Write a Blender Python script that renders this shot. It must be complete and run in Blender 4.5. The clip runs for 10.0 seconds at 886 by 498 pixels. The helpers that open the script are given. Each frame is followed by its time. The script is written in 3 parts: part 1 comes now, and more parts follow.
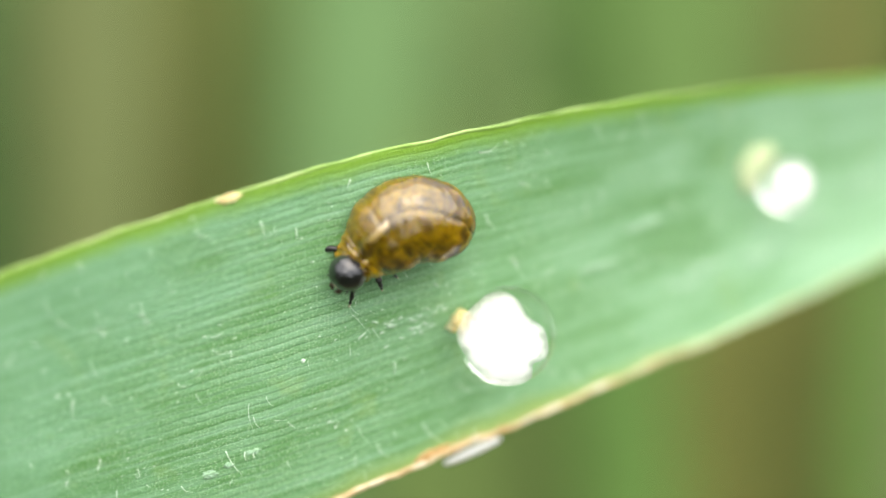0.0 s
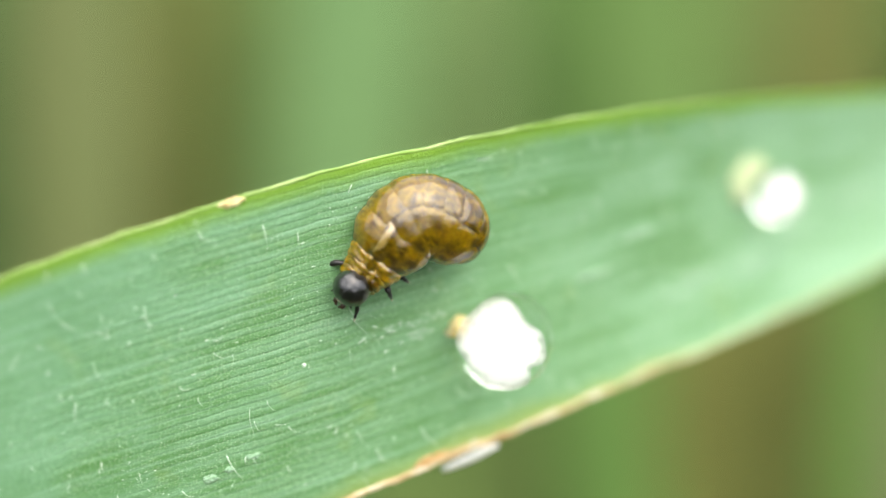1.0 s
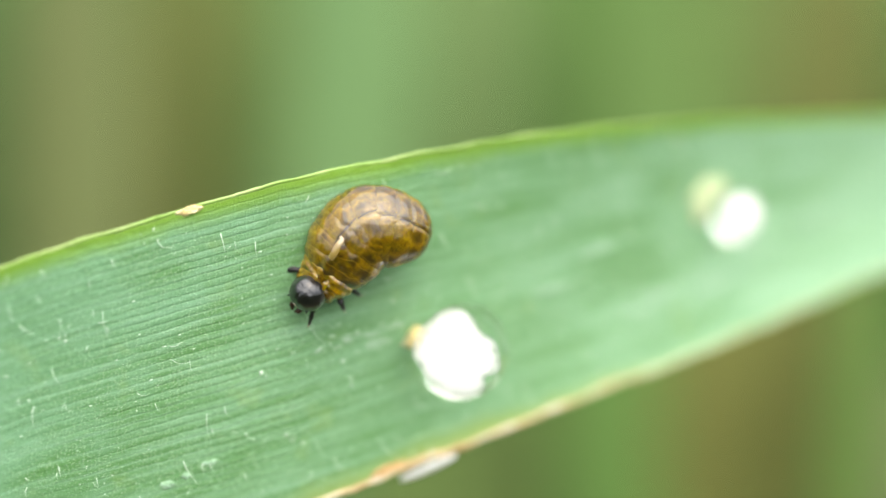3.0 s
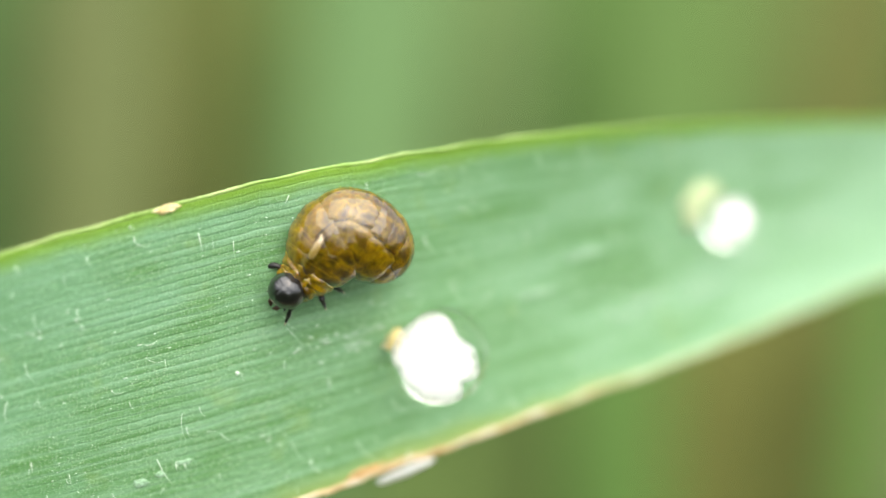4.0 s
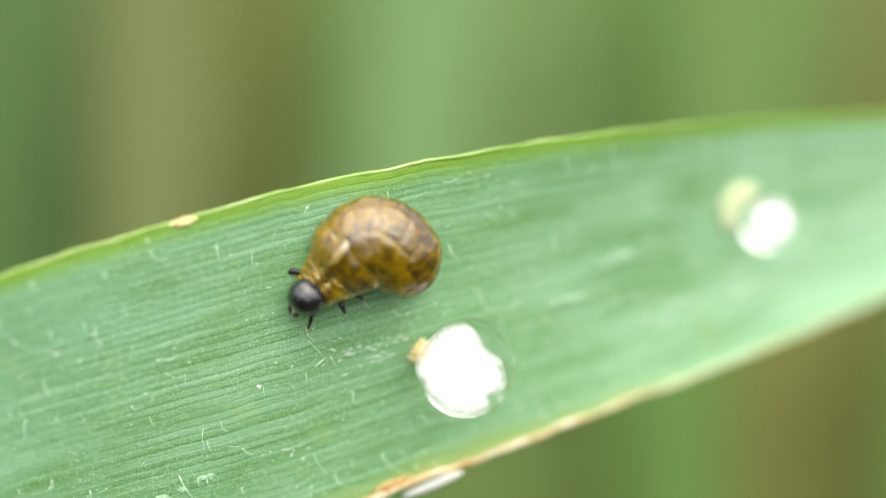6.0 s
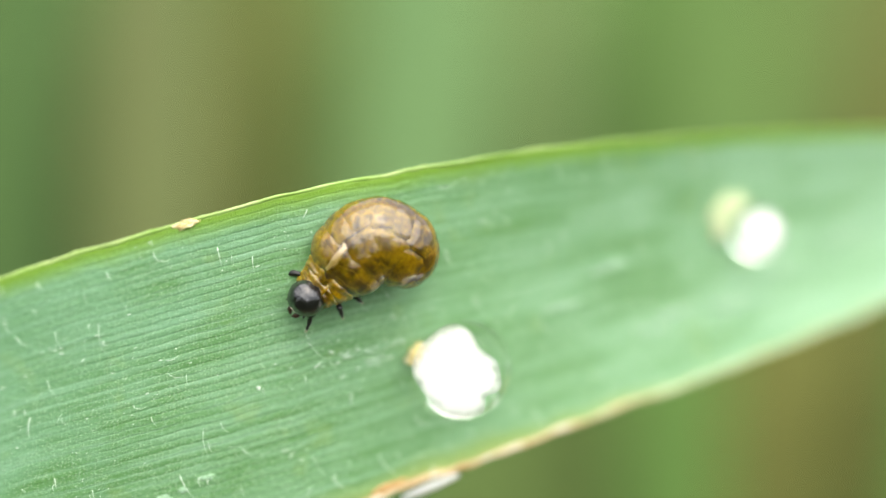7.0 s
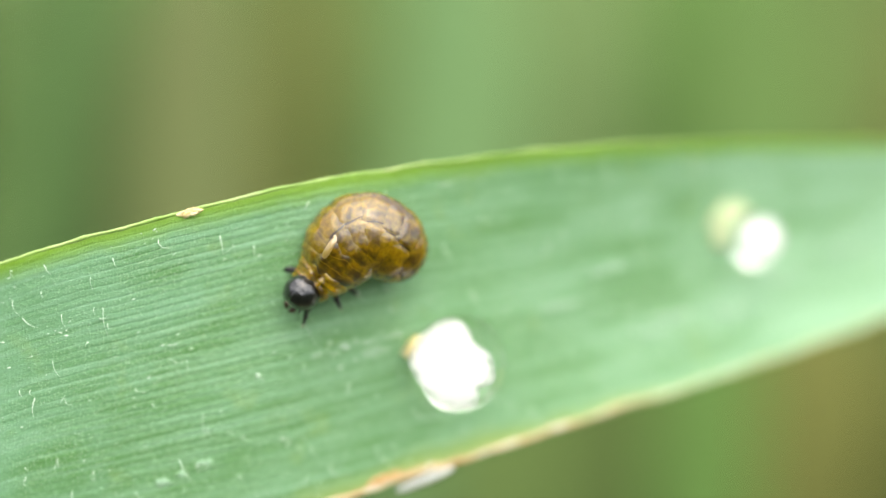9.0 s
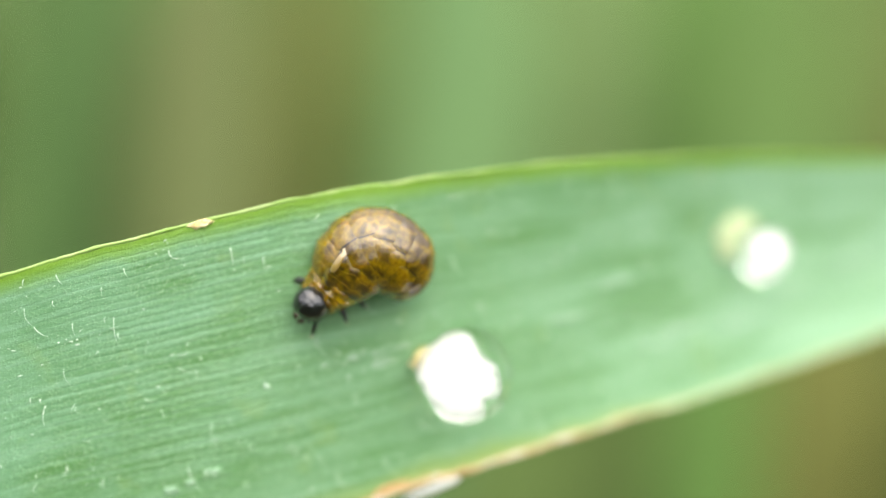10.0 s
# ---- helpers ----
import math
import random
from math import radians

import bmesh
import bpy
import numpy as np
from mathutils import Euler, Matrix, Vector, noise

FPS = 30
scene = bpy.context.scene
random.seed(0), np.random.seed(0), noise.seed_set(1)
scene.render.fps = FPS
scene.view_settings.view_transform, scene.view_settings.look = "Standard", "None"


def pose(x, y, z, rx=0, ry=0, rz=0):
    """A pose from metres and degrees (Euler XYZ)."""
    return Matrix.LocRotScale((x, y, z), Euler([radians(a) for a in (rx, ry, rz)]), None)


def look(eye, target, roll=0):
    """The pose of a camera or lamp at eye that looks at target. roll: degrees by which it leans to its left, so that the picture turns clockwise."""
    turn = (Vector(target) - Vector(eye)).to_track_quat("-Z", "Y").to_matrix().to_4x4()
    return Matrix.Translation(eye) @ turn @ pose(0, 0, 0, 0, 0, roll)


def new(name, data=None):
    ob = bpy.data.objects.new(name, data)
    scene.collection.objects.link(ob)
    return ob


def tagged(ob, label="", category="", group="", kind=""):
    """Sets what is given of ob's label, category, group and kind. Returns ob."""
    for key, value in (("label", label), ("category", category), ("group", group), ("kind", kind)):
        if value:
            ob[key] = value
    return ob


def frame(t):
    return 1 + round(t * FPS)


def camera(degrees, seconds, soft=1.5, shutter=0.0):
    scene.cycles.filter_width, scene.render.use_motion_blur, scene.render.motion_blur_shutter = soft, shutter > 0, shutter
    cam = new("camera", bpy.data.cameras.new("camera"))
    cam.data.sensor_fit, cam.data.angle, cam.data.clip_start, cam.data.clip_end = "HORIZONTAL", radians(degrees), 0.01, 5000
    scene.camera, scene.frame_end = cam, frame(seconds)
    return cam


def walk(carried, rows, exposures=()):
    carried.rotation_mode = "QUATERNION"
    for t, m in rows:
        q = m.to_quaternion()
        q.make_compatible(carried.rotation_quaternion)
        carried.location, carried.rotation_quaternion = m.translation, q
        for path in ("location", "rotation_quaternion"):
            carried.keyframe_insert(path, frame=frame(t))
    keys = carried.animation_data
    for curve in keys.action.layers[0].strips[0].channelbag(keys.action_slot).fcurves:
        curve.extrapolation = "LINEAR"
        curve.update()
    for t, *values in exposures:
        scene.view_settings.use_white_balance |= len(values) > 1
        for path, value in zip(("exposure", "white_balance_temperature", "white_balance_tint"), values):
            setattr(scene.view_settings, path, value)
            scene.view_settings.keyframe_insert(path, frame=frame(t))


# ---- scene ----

MM = 0.001
EYE = 0.5            # height of the first eye over the soil
TILT = -25.0         # the first view looks down by this
FOCUS = 0.0361
cam = camera(40.0, 10.0, soft=1.6)
cam.data.dof.use_dof = True
cam.data.dof.focus_distance = FOCUS
cam.data.dof.aperture_fstop = 13.5
PATH = [
    (0.0, 0.179, 0.302, 0.374, 64.272, 0.023, 0.332),
    (0.5, -0.145, -0.122, -0.092, 65.391, -0.098, 0.140),
    (1.0, -0.307, -0.560, -0.342, 66.106, -0.233, -0.430),
    (1.5, -0.428, -0.886, -0.531, 66.806, -0.461, -0.928),
    (2.0, 0.124, -1.328, -0.860, 67.674, -0.174, -0.877),
    (2.5, 0.655, -1.666, -1.120, 68.514, -0.060, -0.565),
    (4.0, 2.270, -0.882, -0.447, 67.156, -1.452, 1.183),
    (4.5, 2.679, -0.302, -0.043, 66.825, -1.148, 1.963),
    (5.0, 3.155, -0.361, -0.390, 67.766, -0.641, 2.817),
    (5.5, 3.125, 0.531, -0.111, 66.243, -0.046, 3.206),
    (7.0, 3.344, -0.986, -1.079, 68.731, 0.233, 3.251),
    (7.5, 3.530, -1.908, -1.938, 70.649, 0.465, 3.221),
    (8.0, 3.558, -2.300, -2.048, 70.950, -0.006, 3.291),
    (8.5, 4.012, -2.050, -2.021, 70.554, 0.103, 4.218),
    (9.0, 4.606, -2.185, -2.150, 70.675, -0.169, 5.181),
    (9.5, 4.162, -2.493, -2.479, 71.168, 0.194, 5.171),
    (10.0, 4.583, -2.205, -1.479, 70.331, -0.613, 5.719),
]
walk(cam, [(t, pose(x * MM, y * MM, EYE + z * MM, rx, ry, rz)) for t, x, y, z, rx, ry, rz in PATH],
     exposures=[(0.0, 0.92, 6600, 9), (10.0, 0.92, 6600, 9)])

# ---- light: bright hazy overcast ----
world = bpy.data.worlds.new("overcast_sky")
scene.world = world
world.use_nodes = True
wn = world.node_tree.nodes
sky = wn.new("ShaderNodeTexSky")
sky.sky_type = "NISHITA"
sky.sun_disc = False
sky.sun_elevation, sky.sun_rotation = radians(73), radians(146)
sky.air_density, sky.dust_density, sky.ozone_density = 1.0, 3.0, 0.6
wn["Background"].inputs["Strength"].default_value = 0.27
haze = wn.new("ShaderNodeMix")                  # an even layer of cloud over the clear sky
haze.data_type = "RGBA"
haze.inputs[0].default_value = 0.65
haze.inputs[7].default_value = (3.42, 3.25, 3.05, 1.0)
world.node_tree.links.new(sky.outputs["Color"], haze.inputs[6])
world.node_tree.links.new(haze.outputs[2], wn["Background"].inputs["Color"])
sun = new("sun", bpy.data.lights.new("sun", "SUN"))
sun.data.energy, sun.data.angle, sun.data.color = 2.4, radians(95), (1.0, 0.96, 0.91)
SUN_WAY = Vector((0.16, -0.24, 0.94))          # towards the sun
sun.matrix_basis = look(SUN_WAY * 5, (0, 0, 0))


# ---- materials ----
def shader(name, **values):
    """A node material; returns it, its tree and its principled node."""
    m = bpy.data.materials.new(name)
    m.use_nodes = True
    b = m.node_tree.nodes["Principled BSDF"]
    for key, v in values.items():
        b.inputs[key.replace("_", " ")].default_value = v
    return m, m.node_tree, b


def node(tree, kind, **sets):
    n = tree.nodes.new("ShaderNode" + kind)
    for key, v in sets.items():
        if key in n.inputs:
            n.inputs[key].default_value = v
        elif key == "operation":
            n.operation = v
        elif key == "data_type":
            n.data_type = v
        elif key == "blend_type":
            n.blend_type = v
    return n


def mm_space(tree, source="Object", scale=1000.0):
    """Texture coordinates counted in millimetres."""
    c = node(tree, "TexCoord")
    v = node(tree, "VectorMath", operation="SCALE")
    v.inputs["Scale"].default_value = scale
    tree.links.new(c.outputs[source], v.inputs[0])
    return v.outputs[0]


def noise_tex(tree, vec, scale, detail=3.0, rough=0.55, distortion=0.0):
    n = node(tree, "TexNoise", Scale=scale, Detail=detail, Roughness=rough, Distortion=distortion)
    tree.links.new(vec, n.inputs["Vector"])
    return n.outputs["Fac"]


def ramp(tree, fac, *stops):
    r = node(tree, "ValToRGB")
    e = r.color_ramp.elements
    while len(e) < len(stops):
        e.new(0.5)
    for el, (p, c) in zip(e, stops):
        el.position, el.color = p, (*c, 1.0) if len(c) == 3 else c
    tree.links.new(fac, r.inputs["Fac"])
    return r.outputs["Color"]


def mix(tree, fac, a, b, mode="MIX"):
    m = node(tree, "Mix", data_type="RGBA", blend_type=mode)
    for sock, v in ((0, fac), (6, a), (7, b)):
        if isinstance(v, (int, float)):
            m.inputs[sock].default_value = v
        elif isinstance(v, tuple):
            m.inputs[sock].default_value = (*v, 1.0)
        else:
            tree.links.new(v, m.inputs[sock])
    return m.outputs[2]


def calc(tree, op, a, b=0.0, c=0.0):
    m = node(tree, "Math", operation=op)
    for k, v in enumerate((a, b, c)):
        if isinstance(v, (int, float)):
            m.inputs[k].default_value = v
        else:
            tree.links.new(v, m.inputs[k])
    return m.outputs[0]


def bump(tree, b, height, strength, distance):
    n = node(tree, "Bump", Strength=strength, Distance=distance)
    tree.links.new(height, n.inputs["Height"])
    tree.links.new(n.outputs["Normal"], b.inputs["Normal"])


VEINS = 44


def leaf_material():
    m, t, b = shader("leaf_green", Roughness=0.42, Specular_IOR_Level=0.5)
    uv = node(t, "UVMap")
    sep = node(t, "SeparateXYZ")
    t.links.new(uv.outputs["UV"], sep.inputs[0])
    along, across = sep.outputs[0], sep.outputs[1]      # mm along, 0..1 across
    vec = mm_space(t)
    wob = noise_tex(t, vec, 0.9, 2.0)
    q = calc(t, "MULTIPLY_ADD", calc(t, "SUBTRACT", wob, 0.5), 0.011, across)
    wave = calc(t, "SINE", calc(t, "MULTIPLY", q, VEINS * 2 * math.pi))
    ribbed = ramp(t, calc(t, "MULTIPLY_ADD", along, 0.04, 0.5), (0.0, (0.3, 0.3, 0.3)), (0.22, (1, 1, 1)), (0.42, (1, 1, 1)), (0.72, (0.2, 0.2, 0.2)))    # the ribs fade towards both ends
    groove = calc(t, "MULTIPLY", calc(t, "POWER", calc(t, "MULTIPLY_ADD", wave, 0.5, 0.5), 9.0), ribbed)
    wave3 = calc(t, "SINE", calc(t, "MULTIPLY_ADD", q, VEINS * 8 * math.pi, 0.6))
    base_line = calc(t, "MULTIPLY", calc(t, "POWER", calc(t, "MULTIPLY_ADD", wave3, 0.5, 0.5), 3.0), 0.17)
    # long streaks that follow the blade
    st = node(t, "CombineXYZ")
    t.links.new(calc(t, "MULTIPLY", along, 0.12), st.inputs[0])
    t.links.new(calc(t, "MULTIPLY", across, 46.0), st.inputs[1])
    streak = noise_tex(t, st.outputs[0], 1.0, 3.0)
    st2 = node(t, "CombineXYZ")
    t.links.new(calc(t, "MULTIPLY", along, 0.5), st2.inputs[0])
    t.links.new(calc(t, "MULTIPLY", across, 9.0), st2.inputs[1])
    broad = noise_tex(t, st2.outputs[0], 0.7, 2.0)
    base = ramp(t, broad, (0.3, (0.098, 0.248, 0.066)), (0.7, (0.162, 0.338, 0.152)))
    base = mix(t, calc(t, "MULTIPLY", groove, 0.5), base, (0.06, 0.16, 0.05))
    base = mix(t, calc(t, "MULTIPLY", ramp(t, streak, (0.45, (0, 0, 0)), (0.72, (1, 1, 1))), 0.55), base, (0.30, 0.52, 0.33))
    base = mix(t, base_line, base, (0.07, 0.19, 0.06))
    # cell rows, fine and pale
    cells = noise_tex(t, vec, 9.0, 4.0, 0.7)
    base = mix(t, calc(t, "MULTIPLY", ramp(t, cells, (0.5, (0, 0, 0)), (0.75, (1, 1, 1))), 0.42), base, (0.30, 0.50, 0.33))
    # rows of pale pores between the ribs
    pv = node(t, "CombineXYZ")
    t.links.new(calc(t, "MULTIPLY", along, 9.0), pv.inputs[0])
    t.links.new(calc(t, "MULTIPLY", q, VEINS * 5.0), pv.inputs[1])
    pores = node(t, "TexVoronoi", Scale=1.0)
    pores.inputs["Randomness"].default_value = 0.6
    t.links.new(pv.outputs[0], pores.inputs["Vector"])
    dots = ramp(t, pores.outputs["Distance"], (0.12, (1, 1, 1)), (0.42, (0, 0, 0)))
    patch = ramp(t, noise_tex(t, vec, 0.35, 3.0), (0.32, (0, 0, 0)), (0.55, (1, 1, 1)))
    base = mix(t, calc(t, "MULTIPLY", calc(t, "MULTIPLY", dots, patch), 0.85), base, (0.34, 0.51, 0.29))
    # waxy bloom in patches; towards the tip a pale sheen put into the colour
    bloom_sheen = ramp(t, calc(t, "MULTIPLY_ADD", along, 0.045, calc(t, "MULTIPLY", broad, 0.8)), (0.62, (0, 0, 0)), (1.0, (1, 1, 1)))
    base = mix(t, calc(t, "MULTIPLY", bloom_sheen, 0.5), base, (0.34, 0.56, 0.36))
    # a bluish sky sheen near the stalk, put into the colour
    blue_sheen = ramp(t, calc(t, "MULTIPLY_ADD", along, -0.06, calc(t, "MULTIPLY_ADD", across, -0.5, broad)), (0.62, (0, 0, 0)), (0.95, (1, 1, 1)))
    base = mix(t, calc(t, "MULTIPLY", blue_sheen, 0.32), base, (0.19, 0.40, 0.24))
    # yellowish freckles
    fre = noise_tex(t, vec, 0.55, 3.0, 0.6)
    base = mix(t, calc(t, "MULTIPLY", ramp(t, fre, (0.62, (0, 0, 0)), (0.78, (1, 1, 1))), 0.3), base, (0.25, 0.36, 0.07))
    # the blade turns yellow-green just inside its upper rim, brown inside the lower one
    edge_w = calc(t, "MULTIPLY_ADD", noise_tex(t, vec, 1.3, 2.0), 0.04, 0.055)
    up = calc(t, "SUBTRACT", 1.0, calc(t, "DIVIDE", across, edge_w))
    base = mix(t, calc(t, "MAXIMUM", calc(t, "MINIMUM", calc(t, "MULTIPLY", up, 1.25), 1.0), 0.0), base, (0.165, 0.325, 0.026))
    warm = ramp(t, calc(t, "MULTIPLY_ADD", noise_tex(t, vec, 0.5, 3.0), 0.06, calc(t, "ADD", across, calc(t, "MULTIPLY", calc(t, "ABSOLUTE", calc(t, "SUBTRACT", along, 1.5)), -0.008))), (0.93, (0, 0, 0)), (1.0, (1, 1, 1)))
    base = mix(t, calc(t, "MULTIPLY", warm, 0.8), base, (0.25, 0.35, 0.07))      # yellowed towards the dry margin
    low_w = calc(t, "MULTIPLY_ADD", ramp(t, noise_tex(t, vec, 0.45, 3.0), (0.4, (0, 0, 0)), (0.68, (1, 1, 1))), 0.016, 0.004)
    stain = calc(t, "POWER", 2.718, calc(t, "MULTIPLY", calc(t, "POWER", calc(t, "MULTIPLY_ADD", along, 0.55, 0.15), 2.0), -1.0))
    low_w = calc(t, "MULTIPLY_ADD", stain, calc(t, "MULTIPLY", noise_tex(t, vec, 1.1, 3.0), 0.03), low_w)
    low = calc(t, "SUBTRACT", 1.0, calc(t, "DIVIDE", calc(t, "SUBTRACT", 1.0, across), low_w))
    base = mix(t, calc(t, "MAXIMUM", calc(t, "MINIMUM", calc(t, "MULTIPLY", low, 1.5), 1.0), 0.0), base, (0.48, 0.38, 0.17))
    t.links.new(base, b.inputs["Base Color"])
    b.inputs["Subsurface Weight"].default_value = 0.0
    t.links.new(calc(t, "MULTIPLY_ADD", cells, 0.25, 0.3), b.inputs["Roughness"])
    h = calc(t, "ADD", calc(t, "MULTIPLY", groove, -0.3), calc(t, "MULTIPLY", cells, 0.9))
    h = calc(t, "MULTIPLY_ADD", dots, 0.35, h)
    bump(t, b, h, 0.55, 0.00004)
    return m


def plain(name, colour, dark, scale, rough=0.5, relief=0.0, spec=0.4, source="Object"):
    m, t, b = shader(name, Roughness=rough, Specular_IOR_Level=spec)
    vec = mm_space(t, source)
    f = noise_tex(t, vec, scale, 4.0, 0.6)
    f2 = noise_tex(t, vec, scale * 0.17, 2.0)
    c = ramp(t, calc(t, "MULTIPLY_ADD", f2, 0.5, calc(t, "MULTIPLY", f, 0.5)), (0.38, dark), (0.62, colour))
    t.links.new(c, b.inputs["Base Color"])
    if relief:
        bump(t, b, f, 0.6, relief)
    return m


def rim_material(name, a, bb, c, tip):
    """Mottled in three tones; towards the leaf's tip it takes on the last one."""
    m, t, b = shader(name, Roughness=0.45)
    vec = mm_space(t)
    f = noise_tex(t, vec, 0.6, 4.0, 0.65)
    col = ramp(t, f, (0.36, a), (0.5, bb), (0.64, c))
    axes = node(t, "SeparateXYZ")
    t.links.new(vec, axes.inputs[0])
    far = ramp(t, calc(t, "MULTIPLY_ADD", axes.outputs[0], 0.05, calc(t, "MULTIPLY", f, 0.2)), (0.38, (0, 0, 0)), (0.62, (1, 1, 1)))
    t.links.new(mix(t, far, col, tip), b.inputs["Base Color"])
    bump(t, b, noise_tex(t, vec, 6.0, 3.0), 0.5, 0.00004)
    return m


def body_material(name, spotted, pale):
    """Amber skin with brown blotches in a net of yellow lines, under a clear wet coat; the pattern runs on along the resting body."""
    m, t, b = shader(name, Roughness=0.45, Coat_Weight=1.0, Coat_Roughness=0.025, Coat_IOR=1.72, Specular_IOR_Level=0.1, Subsurface_Weight=0.5, Subsurface_Radius=(1.0, 0.5, 0.05), Subsurface_Scale=0.00022)
    rest = node(t, "Attribute")
    rest.attribute_name = "rest"
    v = rest.outputs["Vector"]
    axes = node(t, "SeparateXYZ")
    t.links.new(v, axes.inputs[0])
    along, aside, height = axes.outputs[0], axes.outputs[1], axes.outputs[2]
    fine = noise_tex(t, v, 5.0, 4.0, 0.65)
    soft = noise_tex(t, v, 0.9, 2.0)
    warp = node(t, "TexNoise", Scale=1.7, Detail=2.0)
    t.links.new(v, warp.inputs["Vector"])
    wv = node(t, "VectorMath", operation="SCALE")
    wv.inputs["Scale"].default_value = 0.7
    t.links.new(warp.outputs["Color"], wv.inputs[0])
    va = node(t, "VectorMath", operation="ADD")
    t.links.new(v, va.inputs[0])
    t.links.new(wv.outputs[0], va.inputs[1])
    cell = node(t, "TexVoronoi", Scale=2.0)
    cell.feature = "DISTANCE_TO_EDGE"
    t.links.new(va.outputs[0], cell.inputs["Vector"])
    which = node(t, "TexVoronoi", Scale=2.0)
    t.links.new(va.outputs[0], which.inputs["Vector"])
    pick = node(t, "SeparateXYZ")
    t.links.new(which.outputs["Color"], pick.inputs[0])
    amber = ramp(t, calc(t, "MULTIPLY_ADD", fine, 0.5, calc(t, "MULTIPLY", soft, 0.5)), (0.37, (0.065, 0.037, 0.0002)), (0.61, (0.285 * pale, 0.172 * pale, 0.0003)))
    d = calc(t, "MULTIPLY_ADD", calc(t, "SUBTRACT", fine, 0.5), 0.22, cell.outputs["Distance"])
    blot = ramp(t, d, (0.01, (0, 0, 0)), (0.30, (1, 1, 1)))
    chosen = ramp(t, pick.outputs[0], (1.0 - spotted - 0.05, (0.08, 0.08, 0.08)), (1.0 - spotted + 0.05, (1, 1, 1)))
    tone = ramp(t, pick.outputs[1], (0.0, (0.012, 0.007, 0.001)), (1.0, (0.05, 0.026, 0.003)))
    col = mix(t, calc(t, "MULTIPLY", calc(t, "MULTIPLY", blot, chosen), 0.8), amber, tone)
    # thin yellow creases across the front, a dark one along the back
    bent = calc(t, "MULTIPLY_ADD", soft, 2.2, calc(t, "MULTIPLY", along, 2.9))
    ring = calc(t, "POWER", calc(t, "MULTIPLY_ADD", calc(t, "SINE", calc(t, "MULTIPLY", bent, 2 * math.pi)), 0.5, 0.5), 70.0)
    front = ramp(t, calc(t, "MULTIPLY_ADD", along, 0.25, 1.0), (0.38, (0, 0, 0)), (0.6, (1, 1, 1)))
    col = mix(t, calc(t, "MULTIPLY", calc(t, "MULTIPLY", ring, front), 0.4), col, (0.40, 0.25, 0.02))
    midline = calc(t, "ABSOLUTE", calc(t, "MULTIPLY_ADD", calc(t, "SUBTRACT", soft, 0.5), 0.35, aside))
    back = ramp(t, calc(t, "MULTIPLY_ADD", height, 0.5, 0.2), (0.4, (0, 0, 0)), (0.6, (1, 1, 1)))
    rear = ramp(t, calc(t, "MULTIPLY", along, -0.25), (0.42, (0, 0, 0)), (0.5, (1, 1, 1)))
    dark = calc(t, "MULTIPLY", calc(t, "MULTIPLY", ramp(t, midline, (0.012, (1, 1, 1)), (0.035, (0, 0, 0))), back), rear)
    col = mix(t, calc(t, "MULTIPLY", dark, 0.8), col, (0.02, 0.012, 0.004))
    # the underside is a thin pale amber skin
    belly = ramp(t, calc(t, "MULTIPLY_ADD", height, -0.5, calc(t, "MULTIPLY", fine, 0.1)), (0.27, (0, 0, 0)), (0.36, (1, 1, 1)))
    col = mix(t, calc(t, "MULTIPLY", belly, 0.75), col, (0.34, 0.20, 0.01))
    t.links.new(col, b.inputs["Base Color"])
    wet = node(t, "Bump", Strength=0.4, Distance=0.0002)
    t.links.new(noise_tex(t, v, 1.2, 2.0, 0.5), wet.inputs["Height"])
    t.links.new(wet.outputs["Normal"], b.inputs["Coat Normal"])
    bump(t, b, fine, 0.4, 0.00005)
    return m


LEAF = leaf_material()
RIM_UP = rim_material("rim_pale", (0.20, 0.36, 0.05), (0.28, 0.44, 0.10), (0.38, 0.51, 0.17), (0.20, 0.34, 0.06))
RIM_LOW = rim_material("rim_dry", (0.42, 0.25, 0.10), (0.58, 0.46, 0.26), (0.76, 0.70, 0.56), (0.44, 0.52, 0.30))
HAIR, _, _ = shader("leaf_hair", Base_Color=(0.60, 0.73, 0.58, 1), Roughness=0.4)
STALK = plain("stalk_green", (0.13, 0.27, 0.07), (0.08, 0.18, 0.05), 0.4)
SOIL = plain("soil", (0.12, 0.11, 0.05), (0.05, 0.055, 0.025), 0.02, 0.9, 0.003)
BODY = body_material("amber_skin", 0.85, 1.0)
THORAX = body_material("amber_skin_thorax", 0.2, 1.5)
HEADM, head_tree, head_skin = shader("black_head", Base_Color=(0.007, 0.007, 0.007, 1), Roughness=0.35, Specular_IOR_Level=0.2, Coat_Weight=1.0, Coat_Roughness=0.015, Coat_IOR=1.65)
dents = node(head_tree, "Bump", Strength=0.3, Distance=0.00012)
head_tree.links.new(noise_tex(head_tree, mm_space(head_tree), 3.0, 3.0), dents.inputs["Height"])
head_tree.links.new(dents.outputs["Normal"], head_skin.inputs["Coat Normal"])
LEGM, _, _ = shader("black_leg", Base_Color=(0.014, 0.013, 0.012, 1), Roughness=0.3)
MOUTH, _, _ = shader("red_brown_mouth", Base_Color=(0.04, 0.016, 0.01, 1), Roughness=0.35)
FOLD, _, _ = shader("pale_fold", Base_Color=(0.34, 0.23, 0.06, 1), Roughness=0.3, Coat_Weight=1.0, Coat_Roughness=0.05, Coat_IOR=2.0)
CLAW, _, _ = shader("pale_claw", Base_Color=(0.42, 0.36, 0.24, 1), Roughness=0.4)
LIP, _, _ = shader("pale_lip", Base_Color=(0.30, 0.24, 0.18, 1), Roughness=0.4)
WATER, _, _ = shader("water", Base_Color=(1, 1, 1, 1), Roughness=0.0, IOR=1.333, Transmission_Weight=1.0)


